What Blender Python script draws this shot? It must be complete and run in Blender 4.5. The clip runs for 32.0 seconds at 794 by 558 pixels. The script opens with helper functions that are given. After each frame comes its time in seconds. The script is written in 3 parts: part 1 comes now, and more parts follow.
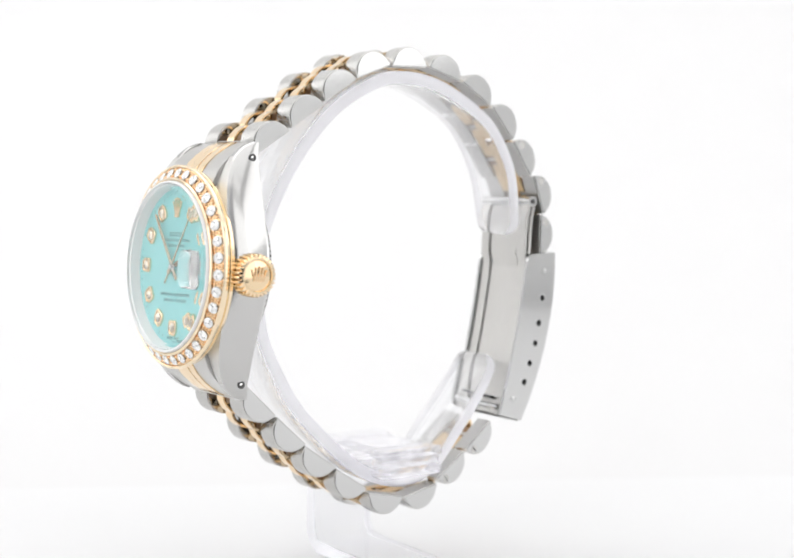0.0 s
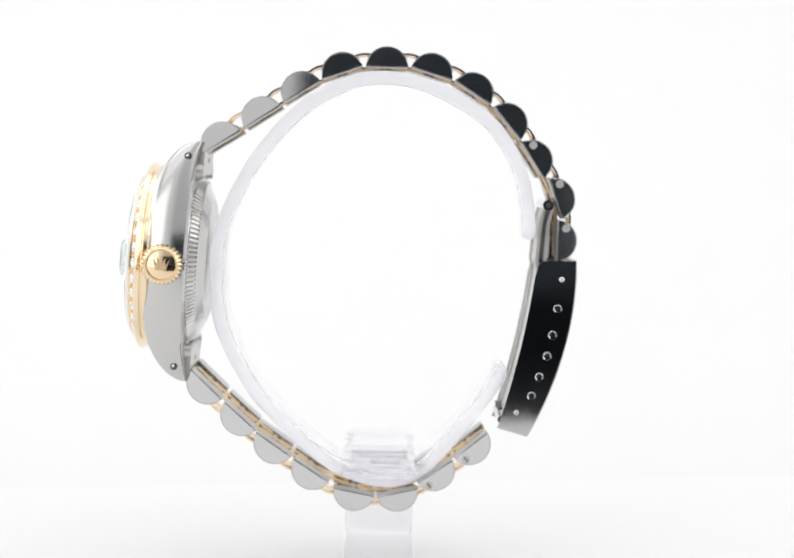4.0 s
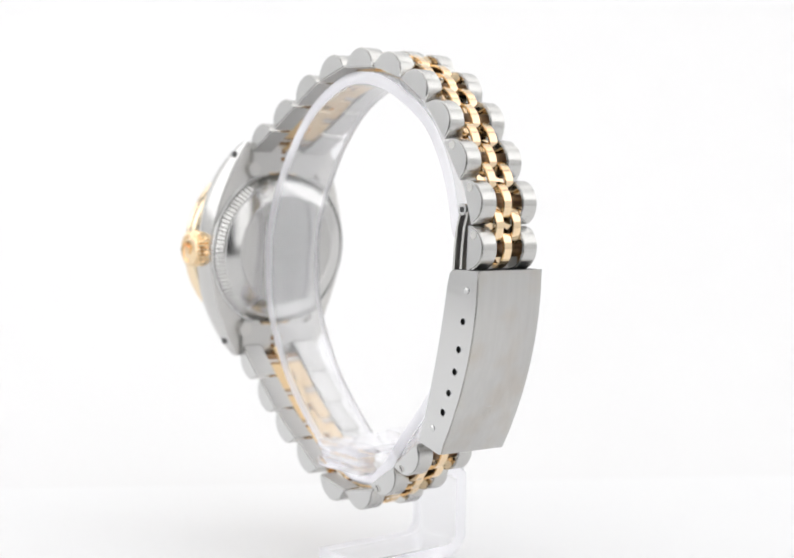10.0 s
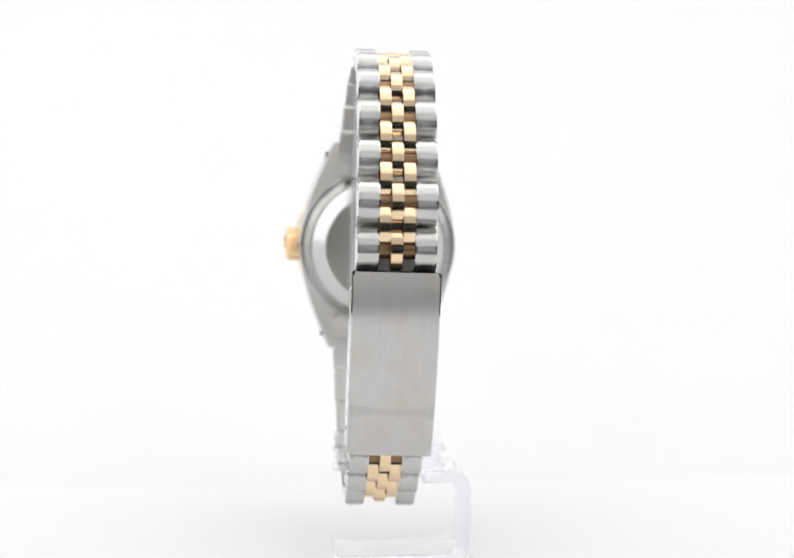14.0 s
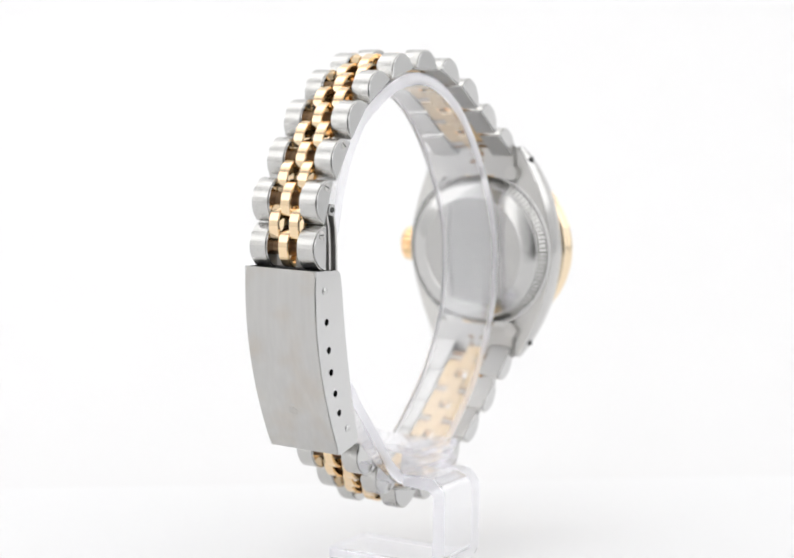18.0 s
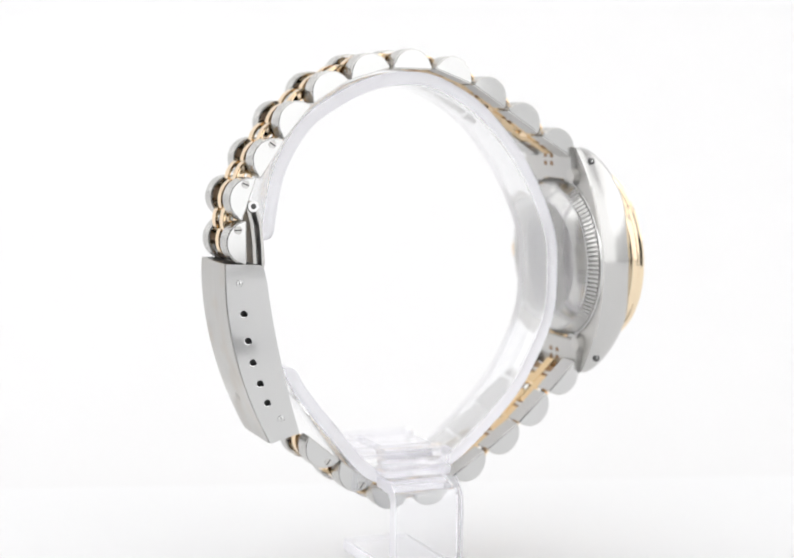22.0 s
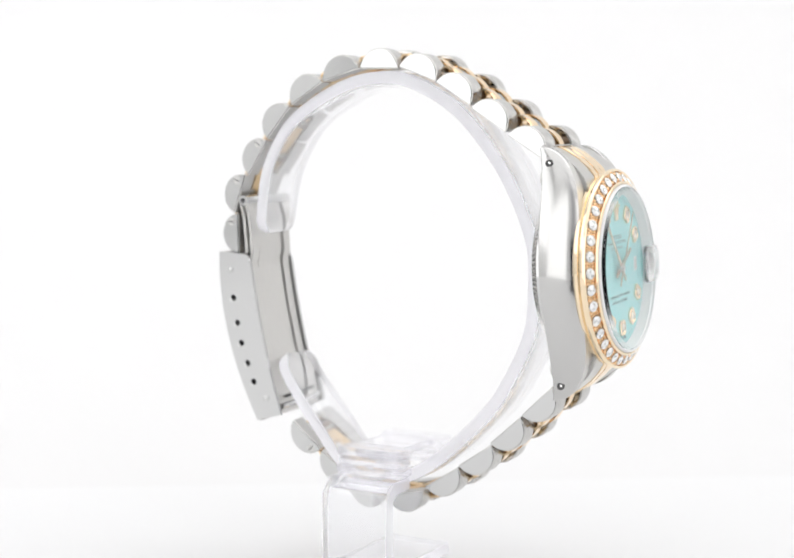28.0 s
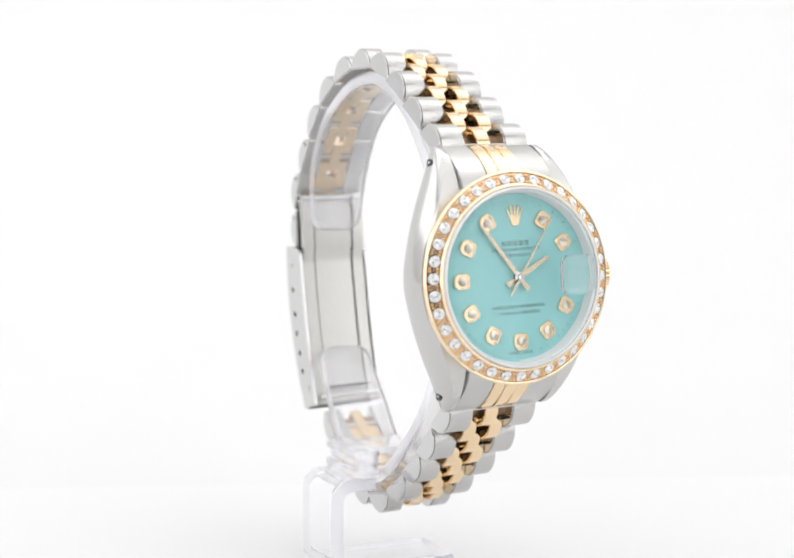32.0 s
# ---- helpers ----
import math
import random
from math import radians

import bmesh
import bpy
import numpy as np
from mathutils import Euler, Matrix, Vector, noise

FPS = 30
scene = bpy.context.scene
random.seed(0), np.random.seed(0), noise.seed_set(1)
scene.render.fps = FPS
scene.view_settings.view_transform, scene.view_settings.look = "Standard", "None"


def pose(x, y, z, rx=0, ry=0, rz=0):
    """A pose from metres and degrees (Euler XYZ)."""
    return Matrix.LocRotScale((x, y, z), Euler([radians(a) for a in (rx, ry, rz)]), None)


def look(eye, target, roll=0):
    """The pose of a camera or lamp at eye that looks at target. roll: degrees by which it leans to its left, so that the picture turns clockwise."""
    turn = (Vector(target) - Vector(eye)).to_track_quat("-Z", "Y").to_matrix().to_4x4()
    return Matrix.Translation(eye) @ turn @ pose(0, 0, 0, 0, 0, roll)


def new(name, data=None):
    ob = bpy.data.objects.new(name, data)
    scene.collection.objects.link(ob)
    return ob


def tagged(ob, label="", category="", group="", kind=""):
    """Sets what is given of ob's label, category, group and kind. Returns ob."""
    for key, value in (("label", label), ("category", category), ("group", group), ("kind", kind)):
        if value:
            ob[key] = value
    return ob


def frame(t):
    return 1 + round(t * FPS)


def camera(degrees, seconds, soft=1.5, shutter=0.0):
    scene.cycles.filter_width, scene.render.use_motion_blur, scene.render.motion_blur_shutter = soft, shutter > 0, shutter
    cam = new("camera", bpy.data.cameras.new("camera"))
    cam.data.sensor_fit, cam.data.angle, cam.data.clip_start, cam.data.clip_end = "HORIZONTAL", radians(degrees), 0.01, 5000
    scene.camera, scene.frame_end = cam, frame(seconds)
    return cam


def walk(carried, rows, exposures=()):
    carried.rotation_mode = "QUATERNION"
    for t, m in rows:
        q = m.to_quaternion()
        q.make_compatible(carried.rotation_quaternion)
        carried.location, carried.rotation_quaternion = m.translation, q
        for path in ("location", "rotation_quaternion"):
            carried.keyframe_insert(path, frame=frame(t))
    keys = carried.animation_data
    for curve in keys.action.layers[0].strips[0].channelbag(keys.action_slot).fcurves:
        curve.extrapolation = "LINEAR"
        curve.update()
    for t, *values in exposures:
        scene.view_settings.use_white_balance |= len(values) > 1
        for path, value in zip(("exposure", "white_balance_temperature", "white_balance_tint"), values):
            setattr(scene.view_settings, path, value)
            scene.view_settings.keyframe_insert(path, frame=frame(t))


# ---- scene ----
# One plan unit is 0.212 mm; the plan's watch frame has its origin in the middle of the bracelet ring,
# x across the bracelet (towards the crown), -y the way the dial faces, z up.
K = 0.000212
FLOOR = 286 * K


def turn(t):
    """Degrees by which the turntable stands at t seconds."""
    return 306.43 - 8.7036 * t


# camera: it stands still
cam = camera(29.74, 32.0, soft=1.8)
cam.data.dof.use_dof, cam.data.dof.focus_distance, cam.data.dof.aperture_fstop = True, 0.194, 25
CAM = pose(0, -1000 * K, FLOOR, 0, 0, -0.291) @ pose(0, 0, 0, 90 - 5.233, 0, 0) @ pose(0, 0, 0, 0, 0, 0.593)
walk(cam, [(0.0, CAM), (32.0, CAM)], exposures=[(0.0, 0.09), (32.0, 0.09)])

# ---- light: a white light tent, lamps above and at both sides ----
world = bpy.data.worlds.new("room")
scene.world = world
world.use_nodes = True
world.node_tree.nodes["Background"].inputs[0].default_value = (0.78, 0.92, 1.1, 1)
world.node_tree.nodes["Background"].inputs[1].default_value = 0.034


def area_lamp(name, eye, target, w, h, watts, colour=(1, 1, 1)):
    data = bpy.data.lights.new(name, "AREA")
    data.shape, data.size, data.size_y, data.energy, data.color = "RECTANGLE", w, h, watts, colour
    ob = new(name, data)
    ob.matrix_basis = look(eye, target)
    return ob


area_lamp("tent_lamp_top", (0, -0.05, 0.45), (0, -0.05, 0), 0.75, 0.65, 1.0)
area_lamp("tent_lamp_left", (-0.46, 0.0, 0.30), (0, 0.0, 0.26), 0.60, 0.27, 0.48)
area_lamp("tent_lamp_right", (0.46, 0.0, 0.30), (0, 0.0, 0.26), 0.60, 0.27, 0.48)
# two added lamps stand in for the glow of the front fabric
area_lamp("front_glow_left", (-0.28, -0.303, 0.175), (-0.28, 0, 0.175), 0.35, 0.35, 0.35)
area_lamp("front_glow_right", (0.315, -0.303, 0.175), (0.315, 0, 0.175), 0.35, 0.35, 0.27)
# added fill lamp, out of view, that brightens the backdrop
area_lamp("backdrop_fill", (0, 0.10, 0.42), (0, 0.24, 0.06), 0.8, 0.2, 0.37)


# ---- materials ----
def material(name, colour, rough=0.5, metal=0.0, **more):
    mat = bpy.data.materials.new(name)
    mat.use_nodes = True
    b = mat.node_tree.nodes["Principled BSDF"]
    b.inputs["Base Color"].default_value = (*colour, 1)
    b.inputs["Roughness"].default_value = rough
    b.inputs["Metallic"].default_value = metal
    for key, value in more.items():
        b.inputs[key.replace("_", " ")].default_value = value
    return mat


def grained(mat, scale, stretch, rough, bump=0.0, tint=0.0):
    """Fine streaks and blotches in the roughness, the relief and, a little, in the colour."""
    nt = mat.node_tree
    b = nt.nodes["Principled BSDF"]
    co = nt.nodes.new("ShaderNodeTexCoord")
    mp = nt.nodes.new("ShaderNodeMapping")
    mp.inputs["Scale"].default_value = stretch
    fine = nt.nodes.new("ShaderNodeTexNoise")
    fine.inputs["Scale"].default_value, fine.inputs["Detail"].default_value = scale, 4
    wide = nt.nodes.new("ShaderNodeTexNoise")
    wide.inputs["Scale"].default_value, wide.inputs["Detail"].default_value = scale / 14, 2
    nt.links.new(co.outputs["Object"], mp.inputs[0])
    nt.links.new(mp.outputs[0], fine.inputs["Vector"])
    nt.links.new(co.outputs["Object"], wide.inputs["Vector"])
    mix = nt.nodes.new("ShaderNodeMath")
    mix.operation = "MULTIPLY"
    nt.links.new(fine.outputs[0], mix.inputs[0])
    nt.links.new(wide.outputs[0], mix.inputs[1])
    ramp = nt.nodes.new("ShaderNodeMapRange")
    ramp.inputs[1].default_value, ramp.inputs[2].default_value = 0.1, 0.45
    ramp.inputs[3].default_value, ramp.inputs[4].default_value = rough
    nt.links.new(mix.outputs[0], ramp.inputs[0])
    nt.links.new(ramp.outputs[0], b.inputs["Roughness"])
    if tint:
        hsv = nt.nodes.new("ShaderNodeHueSaturation")
        hsv.inputs["Color"].default_value = b.inputs["Base Color"].default_value
        val = nt.nodes.new("ShaderNodeMapRange")
        val.inputs[1].default_value, val.inputs[2].default_value = 0.3, 0.7
        val.inputs[3].default_value, val.inputs[4].default_value = 1 - tint, 1 + tint
        nt.links.new(fine.outputs[0], val.inputs[0])
        nt.links.new(val.outputs[0], hsv.inputs["Value"])
        nt.links.new(hsv.outputs[0], b.inputs["Base Color"])
    if bump:
        bp = nt.nodes.new("ShaderNodeBump")
        bp.inputs["Strength"].default_value, bp.inputs["Distance"].default_value = bump, 0.00002
        nt.links.new(fine.outputs[0], bp.inputs["Height"])
        nt.links.new(bp.outputs[0], b.inputs["Normal"])
    return mat


def facets(mat, colour, dark):
    """Paints a cut stone's sparkle into its colour: each facet takes its own tone."""
    nt = mat.node_tree
    geo = nt.nodes.new("ShaderNodeNewGeometry")
    ramp = nt.nodes.new("ShaderNodeMapRange")
    ramp.inputs[1].default_value, ramp.inputs[2].default_value = 0.1, 0.55
    ramp.inputs[3].default_value, ramp.inputs[4].default_value = dark, 1.0
    hsv = nt.nodes.new("ShaderNodeHueSaturation")
    hsv.inputs["Color"].default_value = (*colour, 1)
    nt.links.new(geo.outputs["Random Per Island"], ramp.inputs[0])
    nt.links.new(ramp.outputs[0], hsv.inputs["Value"])
    nt.links.new(hsv.outputs[0], nt.nodes["Principled BSDF"].inputs["Base Color"])
    return mat


def brushed_across(mat, axis, amount=0.65):
    nt = mat.node_tree
    tan = nt.nodes.new("ShaderNodeTangent")
    tan.direction_type, tan.axis = "RADIAL", axis
    b = nt.nodes["Principled BSDF"]
    b.inputs["Anisotropic"].default_value = amount
    nt.links.new(tan.outputs[0], b.inputs["Tangent"])
    return mat


def stained(mat, scale, tint, amount):
    """Broad faint stains that tint the metal."""
    nt = mat.node_tree
    b = nt.nodes["Principled BSDF"]
    co = nt.nodes.new("ShaderNodeTexCoord")
    noise = nt.nodes.new("ShaderNodeTexNoise")
    noise.inputs["Scale"].default_value, noise.inputs["Detail"].default_value = scale, 3
    ramp = nt.nodes.new("ShaderNodeMapRange")
    ramp.inputs[1].default_value, ramp.inputs[2].default_value = 0.45, 0.7
    ramp.inputs[3].default_value, ramp.inputs[4].default_value = 0.0, amount
    mix = nt.nodes.new("ShaderNodeMixRGB")
    mix.blend_type = "MULTIPLY"
    mix.inputs[2].default_value = (*tint, 1)
    nt.links.new(co.outputs["Object"], noise.inputs["Vector"])
    nt.links.new(noise.outputs[0], ramp.inputs[0])
    nt.links.new(ramp.outputs[0], mix.inputs[0])
    nt.links.new(b.inputs["Base Color"].links[0].from_socket, mix.inputs[1])
    nt.links.new(mix.outputs[0], b.inputs["Base Color"])
    return mat


STEEL = (0.58, 0.573, 0.557)
GOLD = (0.90, 0.70, 0.46)
brushed = grained(material("brushed_steel", STEEL, 0.2, 1.0), 1500, (0.05, 1, 1), (0.24, 0.28), 0.0, 0.02)
brushed_across(brushed, "Y", 0.93)
brushed_end = grained(material("brushed_steel_end", STEEL, 0.3, 1.0), 700, (1, 1, 0.05), (0.28, 0.30), 0.0, 0.0)
brushed_across(brushed_end, "Z", 0.7)
brushed_up = grained(material("brushed_steel_upright", STEEL, 0.3, 1.0), 1500, (1, 1, 0.03), (0.31, 0.35), 0.0, 0.03)
brushed_across(brushed_up, "Z", 0.97)
stained(brushed_up, 190, (0.95, 0.86, 0.76), 0.55)
polished = grained(material("polished_steel", (0.64, 0.64, 0.635), 0.08, 1.0), 3000, (1, 1, 1), (0.05, 0.10))
case_steel = grained(material("case_steel", (0.585, 0.58, 0.57), 0.1, 1.0), 3000, (1, 1, 1), (0.14, 0.20))
satin = grained(material("satin_steel", (0.63, 0.62, 0.60), 0.3, 1.0), 3500, (1, 1, 0.1), (0.38, 0.44), 0.0, 0.02)
satin_fine = grained(material("fine_satin_steel", (0.50, 0.492, 0.48), 0.3, 1.0), 3500, (1, 1, 1), (0.20, 0.26), 0.0, 0.01)
# Rougher finishes for the links' inner faces; the gold is also darker
inner_satin = grained(material("inner_satin_steel", (0.56, 0.555, 0.545), 0.4, 1.0), 2500, (1, 1, 1), (0.42, 0.52), 0.0, 0.03)
inner_gold = grained(material("inner_gold", (0.72, 0.55, 0.33), 0.4, 1.0), 2500, (1, 1, 1), (0.42, 0.52), 0.0, 0.03)
# Near-black steel: the shade of holes, slots and hollows put into colour
shade_steel = material("shaded_steel", (0.10, 0.10, 0.10), 0.5, 1.0)
gold = grained(material("polished_gold", GOLD, 0.12, 1.0), 3000, (1, 1, 1), (0.09, 0.16))
bezel_gold = grained(material("pale_gold", (0.92, 0.765, 0.55), 0.12, 1.0), 3000, (1, 1, 1), (0.09, 0.16))
gold_soft = grained(material("worked_gold", (0.88, 0.63, 0.39), 0.25, 1.0), 3000, (1, 1, 1), (0.15, 0.25))
# Dark brown gold: shade of link cavities and notches put into colour
shade_gold = grained(material("shaded_gold", (0.30, 0.19, 0.11), 0.4, 1.0), 3000, (1, 1, 1), (0.35, 0.5))
gilt = grained(material("champagne_gilt", (0.63, 0.525, 0.385), 0.25, 1.0), 3000, (1, 1, 1), (0.2, 0.3))
dial_paint = grained(material("turquoise_enamel", (0.262, 0.62, 0.625), 0.35), 500, (1, 1, 1), (0.3, 0.4), 0.0, 0.02)
ring_white = material("silvered_ring", (0.9, 0.9, 0.9), 0.35, 0.0)
ink = material("dial_ink", (0.03, 0.08, 0.08), 0.5)
white_enamel = material("white_enamel", (0.8, 0.8, 0.78), 0.4)
# Acrylics: a diffuse white share imitates the bright haze of tent reflections
edge_haze = material("hazy_acrylic_edge", (0.97, 0.965, 1.0), 0.4, 0.0, IOR=1.12, Transmission_Weight=0.72)
acrylic = material("clear_acrylic", (0.95, 0.952, 0.965), 0.05, 0.0, IOR=1.13, Transmission_Weight=0.9, Coat_Weight=1.0, Coat_Roughness=0.04)
lens_glass = material("lens_glass", (1, 1, 1), 0.0, 0.0, IOR=1.42, Transmission_Weight=0.96, Coat_Weight=0.2, Coat_Roughness=0.02)
clamp_acrylic = material("milky_acrylic", (0.97, 0.965, 0.99), 0.04, 0.0, IOR=1.1, Transmission_Weight=0.93, Coat_Weight=1.0, Coat_Roughness=0.04)
crystal_glass = material("crystal_glass", (1, 1, 1), 0.0, 0.0, IOR=1.1, Coat_Weight=0.7, Coat_Roughness=0.0, Transmission_Weight=1.0)
diamond_glass = facets(material("diamond", (0.93, 0.93, 0.94), 0.04, 0.0, IOR=1.9), (1.0, 1.0, 1.0), 0.32)
champagne = facets(material("champagne_stone", (0.9, 0.82, 0.7), 0.06, 0.35, IOR=1.8), (0.92, 0.82, 0.68), 0.4)
fabric = grained(material("white_fabric", (0.78, 0.78, 0.78), 0.9), 60, (1, 1, 1), (0.8, 0.95), 0.0, 0.01)
board = grained(material("white_board", (0.765, 0.765, 0.77), 0.6), 90, (1, 1, 1), (0.5, 0.65), 0.0, 0.004)
paper = grained(material("white_paper", (0.755, 0.752, 0.755), 0.7), 90, (1, 1, 1), (0.6, 0.75), 0.0, 0.004)
grey_cloth = grained(material("grey_cloth", (0.55, 0.55, 0.56), 0.9), 60, (1, 1, 1), (0.8, 0.95), 0.0, 0.02)
table_top = grained(material("dark_table", (0.03, 0.03, 0.035), 0.6), 40, (1, 1, 1), (0.5, 0.7), 0.0, 0.1)


# ---- mesh helpers (plan units) ----
def finish(bm, name, mats, smooth=35):
    bmesh.ops.recalc_face_normals(bm, faces=bm.faces)
    me = bpy.data.meshes.new(name)
    bmesh.ops.scale(bm, vec=(K, K, K), verts=bm.verts)
    for e in bm.edges:
        e.smooth = len(e.link_faces) == 2 and e.calc_face_angle(3.0) < radians(smooth)
    for f in bm.faces:
        f.smooth = True
    bm.to_mesh(me)
    bm.free()
    for m in mats if isinstance(mats, (list, tuple)) else [mats]:
        me.materials.append(m)
    return me


BASES = {}


def thing(name, m, base=(0, 0, 0), **tags):
    """An Empty at a thing's base; its parts are given in the plan's frame m."""
    ob = new(name)
    ob.empty_display_size = 0.01
    BASES[ob.name] = Matrix.Translation(-Vector(base) * K)
    ob.matrix_basis = m @ Matrix.Translation(Vector(base) * K)
    return tagged(ob, **tags)


def put(name, me, parent, m=None, label=""):
    """Links a mesh as one part of a thing, or of a part, at m in the plan's frame."""
    ob = new(name, me)
    ob.parent = parent
    ob.matrix_basis = BASES.get(parent.name, Matrix()) @ (m or Matrix())
    return tagged(ob, label=label)


def part(name, bm, mat, parent, label="", m=None, smooth=35):
    return put(name, finish(bm, name, mat, smooth), parent, m, label)


def at(x, y, z, rx=0, ry=0, rz=0):
    return pose(x * K, y * K, z * K, rx, ry, rz)


def prism(bm, pts, x0, x1, bevel=0.0, segs=2, cap=None, ends=()):
    """A solid with the outline pts (y, z), from x0 to x1; cap: the material slot of its two ends."""
    a = [bm.verts.new((x0, y, z)) for y, z in pts]
    b = [bm.verts.new((x1, y, z)) for y, z in pts]
    faces = [bm.faces.new(a), bm.faces.new(b)]
    n = len(pts)
    for i in range(n):
        f = bm.faces.new((a[i], a[(i + 1) % n], b[(i + 1) % n], b[i]))
        if i in ends:
            f.material_index = cap
    if cap is not None:
        for f in faces:
            f.material_index = cap
    if bevel:
        rim = [e for f in faces for e in f.edges]
        bmesh.ops.bevel(bm, geom=rim, offset=bevel, segments=segs, affect="EDGES", clamp_overlap=True, material=-1)
    return bm


def lathe(bm, pts, n=96, axis="h", wave=None):
    """Turns the outline pts (radius, height) round the axis -y (h) of the case; wave(i, k) adds to the radius."""
    rings = []
    for k, (r, h) in enumerate(pts):
        if r < 1e-6:
            rings.append([bm.verts.new((0, -h, 0))])
            continue
        row = []
        for i in range(n):
            a = 2 * math.pi * i / n
            rr = r + (wave(i, k) if wave else 0)
            row.append(bm.verts.new((rr * math.sin(a), -h, rr * math.cos(a))))
        rings.append(row)
    for p, q in zip(rings, rings[1:]):
        for i in range(n):
            j = (i + 1) % n
            vs = [p[i % len(p)], p[j % len(p)], q[j % len(q)], q[i % len(q)]]
            vs = list(dict.fromkeys(vs))
            if len(vs) > 2:
                bm.faces.new(vs)
    return bm


def block(bm, lo, hi, bevel=0.0, segs=2):
    m = Matrix.Translation((Vector(lo) + Vector(hi)) / 2) @ Matrix.Diagonal((*(Vector(hi) - Vector(lo)), 1))
    made = bmesh.ops.create_cube(bm, size=1, matrix=m)["verts"]
    if bevel:
        edges = list({e for v in made for e in v.link_edges})
        bmesh.ops.bevel(bm, geom=edges, offset=bevel, segments=segs, affect="EDGES", clamp_overlap=True)
    return bm


def rod(bm, p, q, r, n=16, r2=None):
    """A round rod from p to q."""
    p, q = Vector(p), Vector(q)
    m = Matrix.Translation((p + q) / 2) @ (q - p).to_track_quat("Z", "Y").to_matrix().to_4x4()
    bmesh.ops.create_cone(bm, cap_ends=True, segments=n, radius1=r, radius2=r if r2 is None else r2, depth=(q - p).length, matrix=m)
    return bm


def arc(r, a0, a1, n, squash=1.0):
    return [(r * math.cos(radians(a0 + (a1 - a0) * i / n)), squash * r * math.sin(radians(a0 + (a1 - a0) * i / n))) for i in range(n + 1)]


# ---- the tent and the board ----
def sheet(name, quad, mat, label):
    bm = bmesh.new()
    lo, hi = quad
    block(bm, [v / K for v in lo], [v / K for v in hi])
    me = finish(bm, name, mat)
    return tagged(new(name, me), label=label, kind="structure")


sheet("wall_left", ((-0.50, -0.32, -0.03), (-0.48, 0.62, 0.60)), fabric, "white fabric side wall of a light tent")
sheet("wall_right", ((0.48, -0.32, -0.03), (0.50, 0.62, 0.60)), fabric, "white fabric side wall of a light tent")
sheet("ceiling", ((-0.50, -0.32, 0.58), (0.50, 0.62, 0.60)), fabric, "white fabric top of a light tent")
sheet("wall_front_flap", ((-0.12, -0.33, 0.165), (0.16, -0.321, 0.58)), grey_cloth, "grey cloth flap above the opening of a light tent")
sheet("ground", ((-1.5, -1.5, -0.06), (1.5, 1.5, -0.05)), table_top, "dark table top below the light tent")


def tent_floor(side, near, far):
    """White fabric floor beside the dark gap under the opening, which narrows towards the board."""
    bm = bmesh.new()
    pts = [(near, -0.145), (far, -0.30), (side * 0.48, -0.30), (side * 0.48, -0.145)]
    vs = [bm.verts.new((x / K, y / K, -0.006 / K)) for x, y in pts]
    f = bm.faces.new(vs)
    out = bmesh.ops.extrude_face_region(bm, geom=[f])["geom"]
    bmesh.ops.translate(bm, vec=(0, 0, -0.006 / K), verts=[g for g in out if isinstance(g, bmesh.types.BMVert)])
    name = "tent_floor_left" if side < 0 else "tent_floor_right"
    return tagged(new(name, finish(bm, name, board)), label="white fabric floor of a light tent", kind="structure")


def front_wall():
    """The tent's front with its arched opening, through which the dark room shows."""
    bm = bmesh.new()
    arch = [(-0.028, -0.03), (-0.026, 0.05), (-0.032, 0.09), (-0.04, 0.125), (-0.04, 0.58), (0.085, 0.58), (0.10, 0.20), (0.14, 0.14), (0.145, -0.03)]
    left = [(-0.48, -0.03), *arch[:5], (-0.48, 0.58)]
    right = [*arch[5:], (0.48, -0.03), (0.48, 0.58)]
    for pts in (left, right):
        vs = [bm.verts.new((x / K, -0.31 / K, z / K)) for x, z in pts]
        f = bm.faces.new(vs)
        out = bmesh.ops.extrude_face_region(bm, geom=[f])["geom"]
        bmesh.ops.translate(bm, vec=(0, -0.008 / K, 0), verts=[g for g in out if isinstance(g, bmesh.types.BMVert)])
    return tagged(new("wall_front", finish(bm, "wall_front", fabric)), label="white fabric front of a light tent, open in the middle", kind="structure")


SKEW = math.tan(radians(6.5))


def floor_board():
    """The white board on which the stand turns."""
    bm = bmesh.new()
    pts = [(-0.47, -0.145), (0.47, -0.145), (0.47, 0.051 + 0.47 * SKEW), (-0.47, 0.051 - 0.47 * SKEW)]
    top = [bm.verts.new((x / K, y / K, 0)) for x, y in pts]
    bot = [bm.verts.new((x / K, y / K, -0.003 / K)) for x, y in pts]
    bm.faces.new(top), bm.faces.new(bot)
    for i in range(4):
        bm.faces.new((top[i], top[(i + 1) % 4], bot[(i + 1) % 4], bot[i]))
    return tagged(new("floor", finish(bm, "floor", board)), label="white board under the display stand", kind="structure")


def backdrop():
    """White paper that meets the board and rises behind the stand in one sweep."""
    bm = bmesh.new()
    line = [(0.051, 0.0), (0.053, 0.0)]
    line += [(0.053 + 0.24 * math.sin(radians(d)), 0.20 - 0.20 * math.cos(radians(d))) for d in range(3, 91, 3)]
    line += [(0.295, 0.45), (0.295, 0.58)]
    rows = []
    for x in (-0.479, 0.479):
        rows.append([bm.verts.new((x / K, (y + x * SKEW * max(0.0, 1 - z / 0.2)) / K, z / K)) for y, z in line])
    for i in range(len(line) - 1):
        bm.faces.new((rows[0][i], rows[0][i + 1], rows[1][i + 1], rows[1][i]))
    return tagged(new("backdrop", finish(bm, "backdrop", paper)), label="seamless white paper backdrop", kind="structure")


